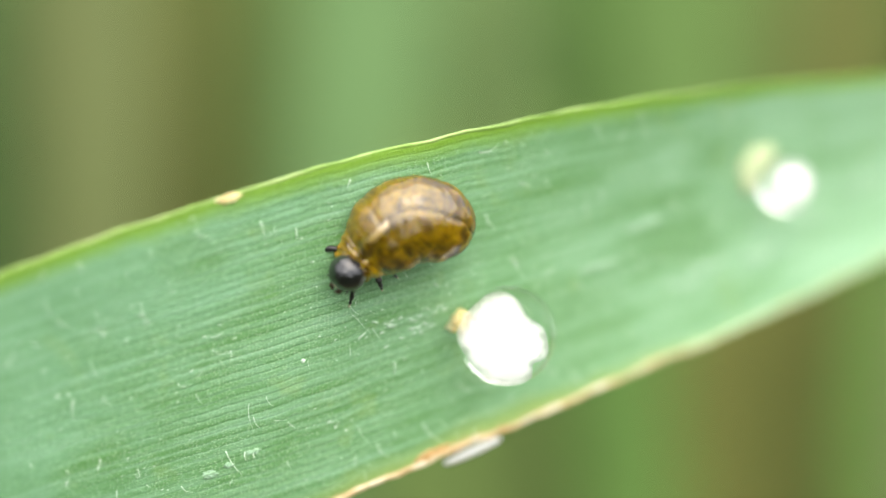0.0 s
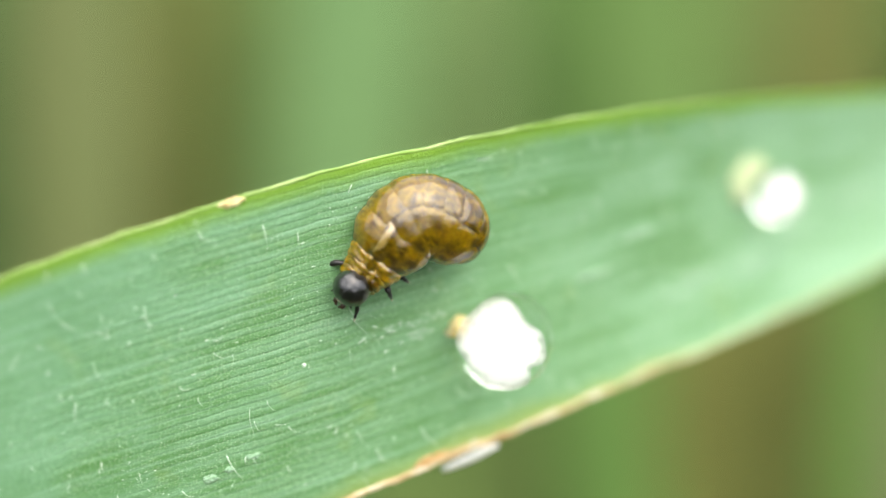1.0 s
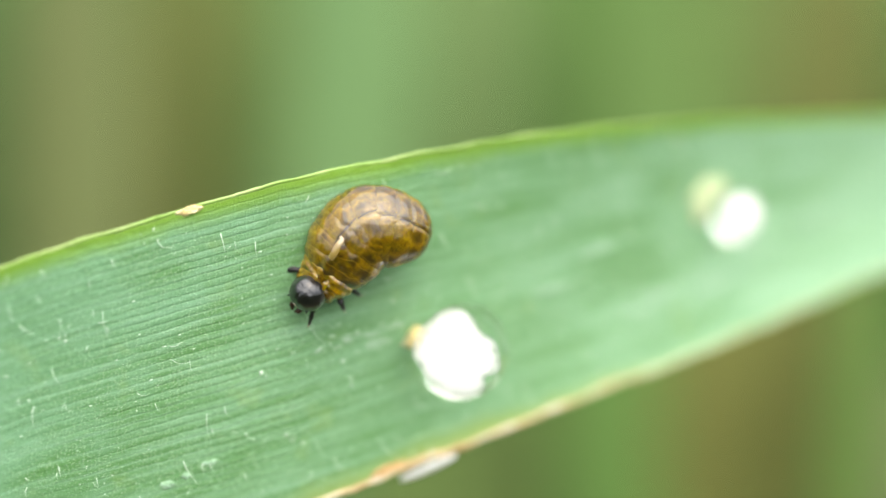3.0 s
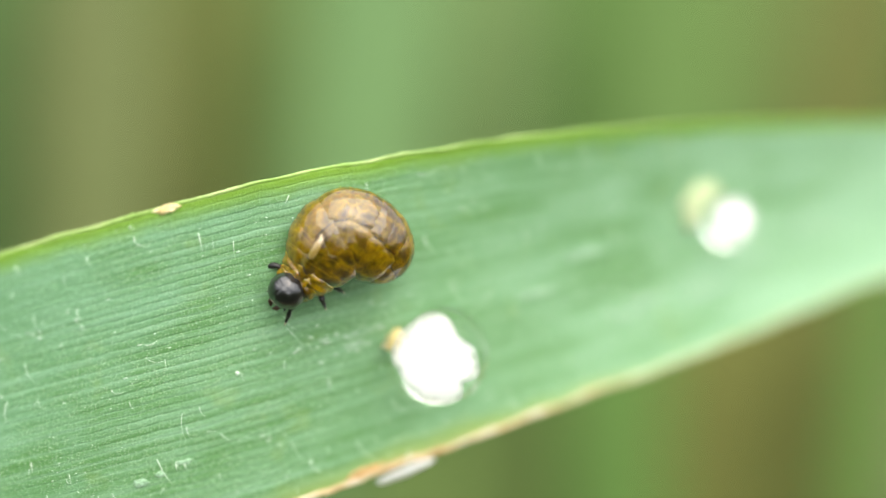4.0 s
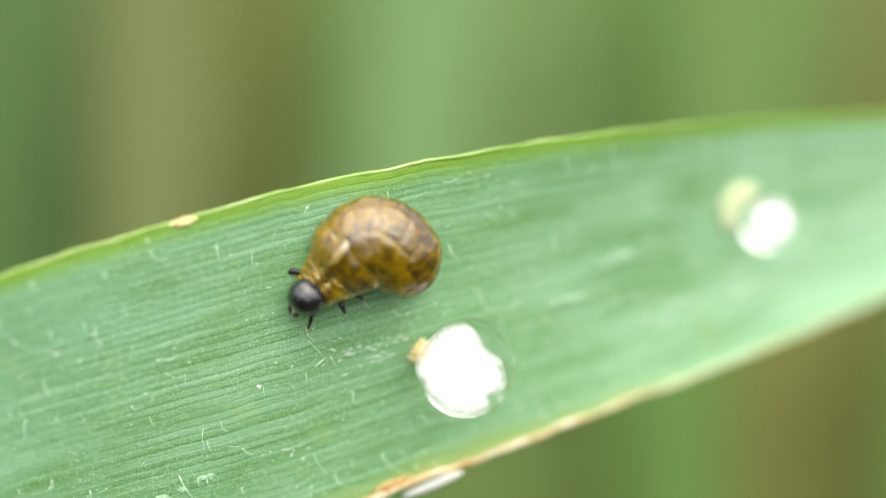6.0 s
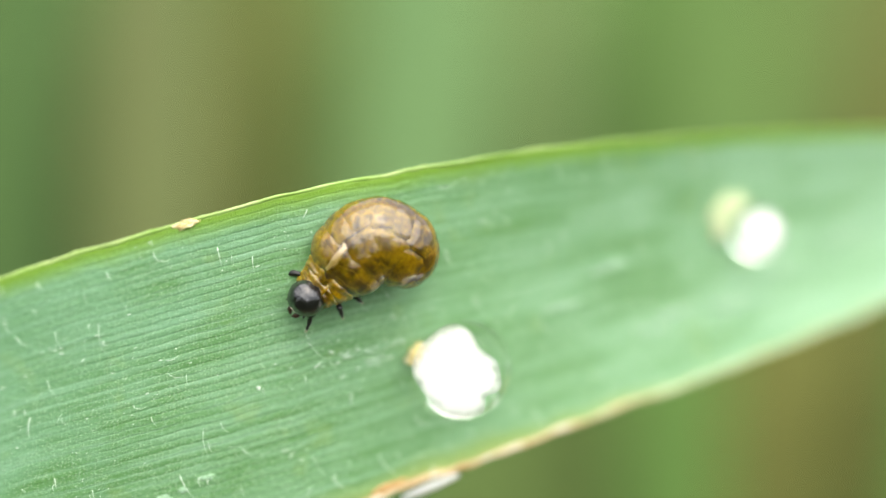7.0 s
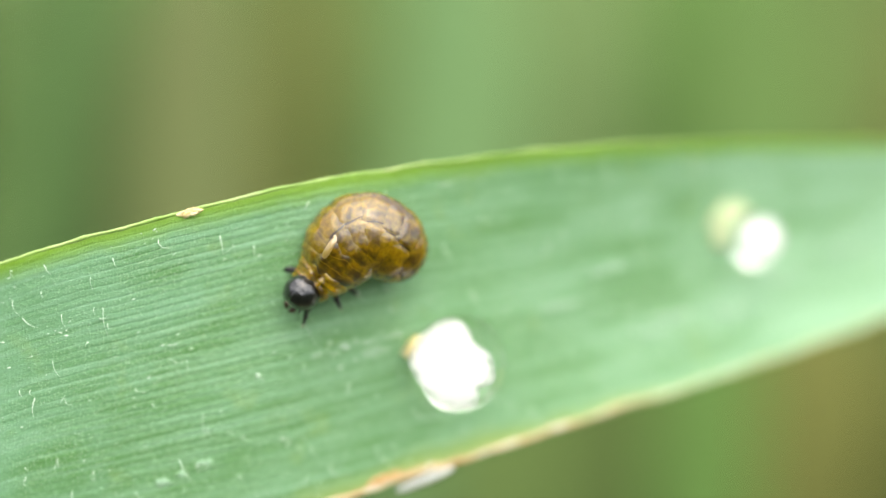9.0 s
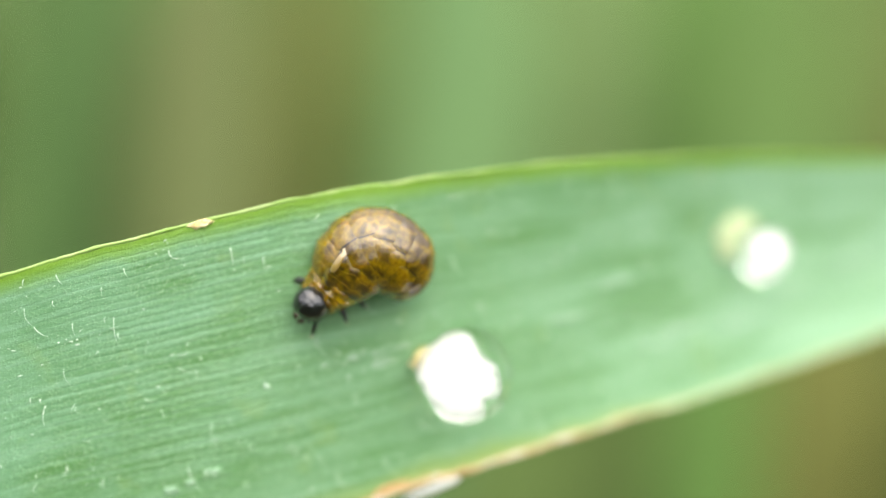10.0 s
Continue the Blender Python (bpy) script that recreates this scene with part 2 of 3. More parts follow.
def glint_material(name, dense):
    """White sheet for the reflected sky: dense in its middle, thinning out raggedly at its border."""
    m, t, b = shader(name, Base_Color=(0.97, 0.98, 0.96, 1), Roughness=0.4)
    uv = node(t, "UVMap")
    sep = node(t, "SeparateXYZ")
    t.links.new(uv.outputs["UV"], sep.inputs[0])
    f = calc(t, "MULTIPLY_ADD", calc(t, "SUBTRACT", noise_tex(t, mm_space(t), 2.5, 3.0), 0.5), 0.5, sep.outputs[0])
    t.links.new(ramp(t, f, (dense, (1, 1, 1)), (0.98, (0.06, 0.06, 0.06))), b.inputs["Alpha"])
    through_it = node(t, "BsdfTranslucent")      # light also passes through the thin sheet
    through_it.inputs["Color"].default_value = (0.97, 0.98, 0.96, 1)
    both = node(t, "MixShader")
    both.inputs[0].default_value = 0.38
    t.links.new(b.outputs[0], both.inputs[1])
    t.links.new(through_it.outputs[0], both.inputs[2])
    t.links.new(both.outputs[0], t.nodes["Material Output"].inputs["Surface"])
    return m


# plain white in place of the light that the drops reflect
GLINT = glint_material("glint_sheet", 0.74)
GLINT_SOFT = glint_material("soft_glint_sheet", 0.5)
CRUST = plain("dried_crust", (0.60, 0.66, 0.40), (0.38, 0.48, 0.24), 3.0, 0.35, 0.00004)
CRUST_ORANGE = plain("orange_crust", (0.94, 0.86, 0.56), (0.80, 0.58, 0.20), 3.0, 0.35, 0.00004)
SCAR = plain("orange_brown_scar", (0.66, 0.45, 0.20), (0.46, 0.27, 0.09), 2.5, 0.5, 0.00004)
WAX = plain("pale_wax", (0.36, 0.55, 0.37), (0.26, 0.44, 0.25), 4.0, 0.5, 0.00003)

# ---- the first eye's axes: x to its right, y to its up, d ahead, in mm ----
RIG = pose(0, 0, EYE, 90 + TILT, 0, 0)


def at(x, y, d):
    return RIG @ Vector((x * MM, y * MM, -d * MM))


def smooth(me):
    for p in me.polygons:
        p.use_smooth = True


def part(name, bm, material, parent=None, label=""):
    """Links a bmesh as one mesh object under parent."""
    me = bpy.data.meshes.new(name)
    bm.to_mesh(me)
    bm.free()
    smooth(me)
    me.materials.append(material)
    ob = new(name, me)
    ob.parent = parent
    return tagged(ob, label)


def spline(points, n):
    """n points on a smooth curve through the given ones (Catmull-Rom, evenly in the parameter)."""
    p = [Vector(q) for q in points]
    p = [2 * p[0] - p[1]] + p + [2 * p[-1] - p[-2]]
    out = []
    for k in range(n):
        s = k / (n - 1) * (len(p) - 3)
        i = min(int(s), len(p) - 4)
        f = s - i
        a, b, c, d = p[i:i + 4]
        out.append(0.5 * (2 * b + (c - a) * f + (2 * a - 5 * b + 4 * c - d) * f ** 2 + (3 * b - a - 3 * c + d) * f ** 3))
    return out


def tube(bm, line, radii, sides=8):
    """A closed tube along a line of vectors."""
    rings = []
    for i, p in enumerate(line):
        d = (line[min(i + 1, len(line) - 1)] - line[max(i - 1, 0)]).normalized()
        a = d.orthogonal().normalized()
        b = d.cross(a)
        if rings:
            a = (last_a - d * last_a.dot(d)).normalized()
            b = d.cross(a)
        last_a = a
        rings.append([bm.verts.new(p + radii[i] * (math.cos(k * 2 * math.pi / sides) * a + math.sin(k * 2 * math.pi / sides) * b))
                      for k in range(sides)])
    for r, s in zip(rings, rings[1:]):
        for k in range(sides):
            bm.faces.new((r[k], r[(k + 1) % sides], s[(k + 1) % sides], s[k]))
    bm.faces.new(rings[0][::-1])
    bm.faces.new(rings[-1])


# ---- ground ----
bm = bmesh.new()
bmesh.ops.create_grid(bm, x_segments=60, y_segments=60, size=1.0)
for v in bm.verts:
    r = v.co.copy()
    v.co.x, v.co.y = 40 * r.x * abs(r.x) ** 1.5, 40 * r.y * abs(r.y) ** 1.5
    v.co.z = 0.012 * noise.noise(v.co * 4) if v.co.length < 6 else 0.0
ground = tagged(part("ground", bm, SOIL), "dark brown soil under the crop", "ground", kind="structure")

# ---- the leaf ----
HALF = 13.103        # half the first view's width at 36 mm


def closeness(a, b):
    u, v = a / HALF, -b / HALF
    g = u + 0.1 + math.hypot(u + 0.1, 0.2)               # bends away towards the tip
    w = 0.9798 - 0.1235 * u - 0.0810 * v - 0.0549 * g - 0.0060 * (v - 0.1) ** 2 + 0.0311 * u * v + 0.0097 * g * min(((v - 0.105 + 0.294 * u) / 0.28) ** 2, 2.0)
    return max(w, 0.5)


def leaf_at(a, b, h=0.0):
    """The place over the leaf at (a, b), h mm above its face."""
    w = closeness(a, b)
    return at(a / w, b / w, 36 / w - h)


UPPER = [(-40, -12.6), (-28, -8.6), (-15.59, -1.71), (-14.09, -1.16), (-13.08, -0.77), (-11.41, -0.09), (-9.74, 0.49), (-8.07, 1.01), (-6.41, 1.57), (-4.74, 2.07), (-3.08, 2.6), (-2.08, 2.83), (-0.59, 3.15), (1.07, 3.53), (2.73, 3.87), (4.39, 4.16), (6.04, 4.43), (7.7, 4.63), (9.35, 4.81), (11.01, 4.93), (12.96, 5.03), (15.14, 5.14), (17.61, 5.22), (30, 4.22)]
LOWER = [(-40, -13.8), (-28, -12.6), (-15.65, -11.23), (-13.13, -10.49), (-10.61, -9.71), (-8.1, -9.0), (-5.59, -8.23), (-3.08, -7.39), (-2.41, -7.16), (-1.41, -6.65), (-0.41, -6.22), (0.75, -5.77), (1.92, -5.3), (2.91, -4.86), (3.58, -4.54), (5.24, -3.81), (6.9, -3.17), (8.56, -2.39), (10.21, -1.66), (11.87, -0.84), (12.99, -0.31), (15.17, 0.72), (17.64, 1.82), (30, 3.2199999999999998)]


def edge(line, a):
    for (a0, b0), (a1, b1) in zip(line, line[1:]):
        if a <= a1:
            break
    return b0 + (b1 - b0) * (a - a0) / (a1 - a0)


def smooth_edge(line, a):
    return sum(edge(line, a + k * 0.55) for k in (-2, -1, 0, 1, 2)) / 5


def upper_edge(a):
    return smooth_edge(UPPER, a) + 0.05 * noise.noise((a * 0.9, 0, 0)) + 0.02 * noise.noise((a * 4, 1, 0))


def lower_edge(a):
    return smooth_edge(LOWER, a) + 0.10 * noise.noise((a * 0.7, 5, 0)) + 0.04 * noise.noise((a * 2.6, 8, 0))


def relief(a, q):
    """The blade's ribs and undulation, in mm."""
    wob = 0.34 * noise.noise((a * 0.3, q * 6, 2.0)) + 0.2 * noise.noise((a * 1.7, q * 25, 7.0))
    amp = (0.0047 + 0.004 * noise.noise((a * 0.25, q * 5, 4.0))) * min(1.0, max(0.3, 1 - 0.1 * (a + 1)), max(0.35, 1 + 0.13 * (a + 7)))
    ph = math.sin(math.pi * (q * VEINS + wob + 0.25))
    return -amp * abs(ph) ** 8 + 0.25 * amp * math.sin(6 * math.pi * (q * VEINS + wob)) + 0.05 * noise.noise((a * 0.3, q * 4, 9.0)) + 0.012 * noise.noise((a * 2.2, q * 40, 3.0))


wheat_leaf = tagged(new("cereal_leaf"), "long green cereal leaf with fine ribs and a dry brown margin", "leaf")
STALK_TOP = leaf_at(-40, -13.2)
wheat_leaf.location = (STALK_TOP.x, STALK_TOP.y, 0)


def under_leaf(ob):
    ob.parent = wheat_leaf
    ob.matrix_parent_inverse = Matrix.Translation(-wheat_leaf.location)
    return ob


def blade():
    cols = [-40 + k for k in range(24)] + [-16 + 0.11 * k for k in range(280)] + [14.8 + 0.4 * k for k in range(38)]
    nq = VEINS * 9
    verts, uvs, faces = [], [], []
    for a in cols:
        top, low = upper_edge(a), lower_edge(a)
        for k in range(nq + 1):
            q = k / nq
            b = top + (low - top) * q
            verts.append(leaf_at(a, b, relief(a, q)))
            uvs.append((a, q))
    for i in range(len(cols) - 1):
        for k in range(nq):
            v = i * (nq + 1) + k
            faces.append((v, v + 1, v + nq + 2, v + nq + 1))
    me = bpy.data.meshes.new("blade")
    me.from_pydata(verts, [], faces)
    layer = me.uv_layers.new(name="UVMap")
    idx = np.empty(len(me.loops), dtype=np.int32)
    me.loops.foreach_get("vertex_index", idx)
    layer.data.foreach_set("uv", np.array(uvs, dtype=np.float32)[idx].ravel())
    smooth(me)
    me.materials.append(LEAF)
    ob = under_leaf(new("blade", me))
    s = ob.modifiers.new("thickness", "SOLIDIFY")
    s.thickness, s.offset = 0.00016, -1
    return ob


blade()


def margin(name, edge_of, side, radius, material, label):
    """The thickened rim along one edge of the blade."""
    bm = bmesh.new()
    line, radii = [], []
    for k in range(530):
        a = -24 + k * 0.1
        line.append(leaf_at(a, edge_of(a) + side * radius * 0.2, -0.03 + 0.03 * noise.noise((a * 2, side, 0))))
        radii.append(MM * radius * (1 + 0.45 * noise.noise((a * 1.4, side * 3, 1)) + 0.2 * noise.noise((a * 6, side, 1))))
    tube(bm, line, radii, 10)
    return under_leaf(part(name, bm, material, None, label))


margin("upper_margin", upper_edge, 1, 0.05, RIM_UP, "pale yellow-green leaf rim")
margin("lower_margin", lower_edge, -1, 0.095, RIM_LOW, "dry tan-brown leaf rim")
bm = bmesh.new()
tube(bm, [Vector((STALK_TOP.x, STALK_TOP.y, 0.02 * k - 0.01)) for k in range(int(STALK_TOP.z / 0.02) + 4)], [0.002] * (int(STALK_TOP.z / 0.02) + 4), 12)
under_leaf(part("stalk", bm, STALK, None, "green stalk"))


def hairs():
    rnd = random.Random(4)
    bm = bmesh.new()
    for _ in range(165):
        a = rnd.uniform(-15, 9)
        q = rnd.uniform(0.03, 0.97)
        b = upper_edge(a) + (lower_edge(a) - upper_edge(a)) * q
        n = rnd.choice((0.16, 0.22, 0.3, 0.42, 0.6, 0.85))
        d = rnd.gauss(-1.25, 0.45)
        bow = rnd.gauss(0.15, 0.35)
        line = [leaf_at(a + n * s * math.cos(d + bow * s), b + n * s * math.sin(d + bow * s), 0.14 * math.sin(2.4 * s)) for s in (0, 0.25, 0.5, 0.75, 1)]
        r = MM * rnd.uniform(0.006, 0.015)
        tube(bm, line, [r, r, r * 0.8, r * 0.55, r * 0.2], 5)
    for _ in range(800):                      # wax flecks, thicker in some places
        for _ in range(20):
            a = rnd.uniform(-15, 9)
            q = rnd.uniform(0.03, 0.97)
            if noise.noise((a * 0.5, q * 9, 12.0)) > rnd.uniform(-0.35, 0.4):
                break
        b = upper_edge(a) + (lower_edge(a) - upper_edge(a)) * q
        m = Matrix.Translation(leaf_at(a, b, 0.004)) @ RIG.to_3x3().to_4x4() @ pose(0, 0, 0, 0, 0, rnd.gauss(17, 12)) @ Matrix.Diagonal((rnd.choice((1, 1, 1.5, 2.5, 4)), 1, 0.25, 1))
        bmesh.ops.create_icosphere(bm, subdivisions=1, radius=MM * rnd.choice((0.006, 0.008, 0.010, 0.014, 0.020)), matrix=m)
    for _ in range(40):                       # pale residue beside the drop
        a = rnd.gauss(-1.0, 0.75)
        b = -2.15 + 0.25 * (a + 1.0) + rnd.gauss(0, 0.22)
        m = Matrix.Translation(leaf_at(a, b, 0.01)) @ RIG.to_3x3().to_4x4() @ pose(0, 0, 0, 0, 0, rnd.gauss(17, 14)) @ Matrix.Diagonal((rnd.uniform(3, 10), 1, 0.2, 1))
        bmesh.ops.create_icosphere(bm, subdivisions=1, radius=MM * rnd.uniform(0.006, 0.026), matrix=m)
    for a0, b0, n in ((-0.67, -2.36, 9), (-3.2, -5.1, 5), (-10.2, -2.4, 6)):      # crumbs of wax
        for _ in range(n):
            m = Matrix.Translation(leaf_at(rnd.gauss(a0, 0.12), rnd.gauss(b0, 0.09), 0.01)) @ RIG.to_3x3().to_4x4() @ pose(0, 0, 0, 0, 0, rnd.gauss(40, 40)) @ Matrix.Diagonal((rnd.uniform(1, 3), 1, 0.3, 1))
            bmesh.ops.create_icosphere(bm, subdivisions=2, radius=MM * rnd.uniform(0.012, 0.032), matrix=m)
    ob = under_leaf(part("hairs", bm, HAIR, None, "short white leaf hairs and wax flecks"))
    tagged(ob, kind="stuff")


hairs()


def lump(size, seed, rough=0.35, cut=-0.3):
    """One uneven lump, flat below; size as x, y, z in mm."""
    bm = bmesh.new()
    bmesh.ops.create_icosphere(bm, subdivisions=4, radius=1.0)
    for v in bm.verts:
        p = v.co.copy()
        f = 1 + rough * noise.noise(p * 1.6 + Vector((seed, 0, 0))) + 0.6 * rough * noise.noise(p * 3.7 + Vector((0, seed, 0)))
        v.co = Vector((p.x * size[0] * f, p.y * size[1] * f, max(p.z * f, cut) * size[2])) * MM
    return bm


def on_leaf(name, a, b, size, turn, material, seed, label, rough=0.35):
    """A thin patch or scar that lies on the blade."""
    ob = under_leaf(part(name, lump(size, seed, rough), material, None, label))
    ob.matrix_basis = leaf_frame(a, b, 0.02) @ pose(0, 0, 0, 0, 0, turn)
    return ob


def leaf_frame(a, b, h=0.0):
    """Stands on the leaf: z out of its face, x to the eye's right."""
    o = leaf_at(a, b)
    x = (leaf_at(a + 0.4, b) - leaf_at(a - 0.4, b)).normalized()
    y = (leaf_at(a, b + 0.4) - leaf_at(a, b - 0.4)).normalized()
    z = x.cross(y).normalized()
    m = Matrix((x, z.cross(x), z)).transposed().to_4x4()
    m.translation = o + z * h * MM
    return m


on_leaf("rim_scar", -6.33, upper_edge(-6.33) - 0.06, (0.30, 0.12, 0.09), 20, CRUST_ORANGE, 2, "small tan scar on the rim", 0.6)
on_leaf("margin_scar", -0.30, lower_edge(-0.30) + 0.16, (0.45, 0.15, 0.05), 24, SCAR, 5, "orange-brown scar inside the dry margin", 0.8)
for k, (a, b, long, wide) in enumerate(((9.29, -0.18, 0.75, 0.16), (4.56, -0.52, 0.55, 0.10), (12.34, 1.93, 0.9, 0.16), (7.14, -1.03, 0.5, 0.10), (7.72, -0.54, 0.6, 0.12),(5.9, 0.7, 0.6, 0.1), (10.6, 0.9, 0.7, 0.14), (-5.59, -5.99, 0.18, 0.09), (-6.92, -6.68, 0.17, 0.10), (-6.35, -6.4, 0.1, 0.07))):
    on_leaf("wax_patch", a, b, (long, wide, 0.022), 16, WAX, 3 * k + 1, "thin pale patch of leaf wax", 1.0)
on_leaf("wax_grain", -4.14, -3.30, (0.07, 0.065, 0.05), 0, HAIR, 9, "round white grain on the leaf", 0.3)

# ---- water drops ----


def drop(name, a, b, radius, sink, squash, glint_to, glint_size, bays, label, tail=None, pull=0.0):
    """A bead of water on the leaf, with a white sheet in it as its sky reflection; bays: clear notches in the sheet
    (way, width, depth).
    """
    root = tagged(new(name), label, "water drop", group="drops on the leaf")
    floor = radius * squash - sink
    root.matrix_basis = leaf_frame(a, b, floor)
    bm = bmesh.new()
    bmesh.ops.create_uvsphere(bm, u_segments=64, v_segments=40, radius=radius * MM)
    for v in bm.verts:
        d = v.co.normalized()
        v.co *= 1 + 0.015 * noise.noise(v.co / MM * 0.7) + pull * math.exp(-((1 - d.dot(Vector((-0.95, 0.2, -0.35)).normalized())) / 0.12) ** 2)
        v.co.z = max(v.co.z * squash, -(floor + 0.12) * MM)
    part("water", bm, WATER, root).visible_shadow = False
    # white sheet inside the bead, painted in for its bright sky reflection
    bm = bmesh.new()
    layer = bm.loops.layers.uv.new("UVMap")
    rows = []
    c = Vector(glint_to)
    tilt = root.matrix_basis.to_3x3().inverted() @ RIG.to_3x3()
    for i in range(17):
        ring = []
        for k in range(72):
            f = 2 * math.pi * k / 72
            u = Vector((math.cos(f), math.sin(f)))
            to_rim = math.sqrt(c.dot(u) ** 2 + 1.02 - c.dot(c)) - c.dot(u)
            reach = min(to_rim, glint_size * (1 + 0.05 * noise.noise((2 * u.x, 2 * u.y, a)) + 0.10 * noise.noise((5 * u.x, 5 * u.y, a))))
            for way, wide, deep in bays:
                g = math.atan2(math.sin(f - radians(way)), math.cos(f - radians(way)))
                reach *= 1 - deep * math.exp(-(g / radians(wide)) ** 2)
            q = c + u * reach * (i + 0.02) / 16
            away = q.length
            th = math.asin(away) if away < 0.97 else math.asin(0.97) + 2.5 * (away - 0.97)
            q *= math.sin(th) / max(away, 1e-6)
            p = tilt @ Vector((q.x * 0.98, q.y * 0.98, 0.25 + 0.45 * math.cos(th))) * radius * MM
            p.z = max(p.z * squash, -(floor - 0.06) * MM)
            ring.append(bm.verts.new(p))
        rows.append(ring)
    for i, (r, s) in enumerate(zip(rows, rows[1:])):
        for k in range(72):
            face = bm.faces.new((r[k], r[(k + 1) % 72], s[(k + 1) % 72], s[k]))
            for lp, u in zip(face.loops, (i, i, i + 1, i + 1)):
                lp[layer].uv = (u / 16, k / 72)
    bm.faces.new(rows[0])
    part("glint_sheet", bm, GLINT if bays else GLINT_SOFT, root, "white sheet standing in for the reflected sky")
    if tail:
        x, y, size, tall, mat, lab = tail
        ob = part("crust", lump((size, 0.62 * size, tall), 7.3 * a, 0.7), mat, root, lab)
        ob.matrix_basis = pose(x * MM, y * MM, (0.28 * tall - floor) * MM, 0, 0, 52)
    return root


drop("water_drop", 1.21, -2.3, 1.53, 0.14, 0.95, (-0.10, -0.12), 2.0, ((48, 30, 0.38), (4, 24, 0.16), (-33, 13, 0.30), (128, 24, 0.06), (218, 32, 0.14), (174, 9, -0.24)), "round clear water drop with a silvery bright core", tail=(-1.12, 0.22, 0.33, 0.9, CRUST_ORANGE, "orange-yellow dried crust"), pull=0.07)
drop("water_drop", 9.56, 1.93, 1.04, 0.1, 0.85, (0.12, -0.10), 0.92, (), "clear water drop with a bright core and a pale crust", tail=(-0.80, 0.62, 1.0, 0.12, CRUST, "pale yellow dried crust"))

# drop that hangs under the dry margin
hang = tagged(new("hanging_drop"), "flat water drop clinging under the dry leaf margin", "water drop", group="drops on the leaf")
hang.matrix_basis = Matrix.Translation(leaf_at(0.86, lower_edge(0.86) - 0.31, 0.14)) @ RIG.to_3x3().to_4x4() @ pose(0, 0, 0, 0, 0, 24)
bm = bmesh.new()
bmesh.ops.create_uvsphere(bm, u_segments=40, v_segments=24, radius=MM)
for v in bm.verts:
    v.co = Vector((v.co.x * 1.05, v.co.y * 0.15, v.co.z * 0.30)) * (1 + 0.1 * noise.noise(v.co / MM))
part("water", bm, WATER, hang)
# a white body inside stands in for the sky mirrored in this drop
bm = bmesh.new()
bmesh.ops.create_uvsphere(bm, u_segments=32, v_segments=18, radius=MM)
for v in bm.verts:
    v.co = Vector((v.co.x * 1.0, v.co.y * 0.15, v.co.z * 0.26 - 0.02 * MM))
part("glint_sheet", bm, GLINT, hang, "white sheet standing in for the reflected sky")

# ---- the larva ----
larva = tagged(new("beetle_larva"), "glossy amber beetle larva with brown blotches and black head", "larva")
LARVA_AT = at(-2.206, -0.084, 36.278)
larva.matrix_basis = Matrix.Translation(LARVA_AT) @ RIG.to_3x3().to_4x4()

# name, place along the body, radius across, half length
SEGMENTS = [("thorax_segment", 0.10, 0.64, 0.50), ("thorax_segment", 0.17, 0.75, 0.58), ("thorax_segment", 0.25, 0.89, 0.72),
            ("abdomen_segment", 0.35, 1.16, 0.84), ("abdomen_segment", 0.43, 1.29, 1.04), ("abdomen_segment", 0.52, 1.33, 1.20),
            ("abdomen_segment", 0.60, 1.33, 1.28), ("abdomen_segment", 0.67, 1.33, 1.31), ("abdomen_segment", 0.74, 1.29, 1.30),
            ("abdomen_segment", 0.81, 1.24, 1.22), ("abdomen_segment", 0.87, 1.12, 1.10), ("abdomen_segment", 0.93, 0.90, 0.88)]
BODY_LENGTH = 4.3


def leg(parent, side, knee, tip):
    """A short jointed leg; knee and tip as fore, aside and up from the segment's middle."""
    bm = bmesh.new()
    line = [Vector((0.05, side * 0.4, -0.2)), Vector((knee[0] * 0.4, side * (0.2 + 0.55 * knee[1]), knee[2])), Vector((knee[0], side * knee[1], knee[2])),
            Vector((0.5 * (knee[0] + tip[0]), side * 0.5 * (knee[1] + tip[1]), 0.45 * knee[2] + 0.55 * tip[2])), Vector((tip[0], side * tip[1], tip[2]))]
    radii = (0.12, 0.12, 0.115, 0.11, 0.075, 0.095, 0.10, 0.085, 0.05, 0.075, 0.075, 0.06, 0.04, 0.05, 0.025)
    tube(bm, [p * MM for p in spline(line, 15)], [MM * r for r in radii], 10)
    ob = part("leg", bm, LEGM, parent, "short black jointed leg")
    claw = bmesh.new()
    end, way = line[-1], (line[-1] - line[-2]).normalized()
    tube(claw, [p * MM for p in (end - way * 0.02, end + way * 0.05, end + way * 0.10 + Vector((0, 0, -0.03)))], [0.032 * MM, 0.025 * MM, 0.006 * MM], 8)
    part("claw", claw, CLAW, ob, "pale claw")
    return ob


def skin_fold(line, outs, widths):
    """A low rounded fold along a line on the skin; outs point out of the skin."""
    bm = bmesh.new()
    rings = []
    for i, (p, up) in enumerate(zip(line, outs)):
        way = (line[min(i + 1, len(line) - 1)] - line[max(i - 1, 0)]).normalized()
        side = way.cross(up).normalized()
        rings.append([bm.verts.new((p + widths[i] * (math.cos(f) * side + 0.34 * math.sin(f) * up)) * MM) for f in (2 * math.pi * k / 14 for k in range(14))])
    for r, q in zip(rings, rings[1:]):
        for k in range(14):
            bm.faces.new((r[k], r[(k + 1) % 14], q[(k + 1) % 14], q[k]))
    bm.faces.new(rings[0][::-1])
    bm.faces.new(rings[-1])
    return bm


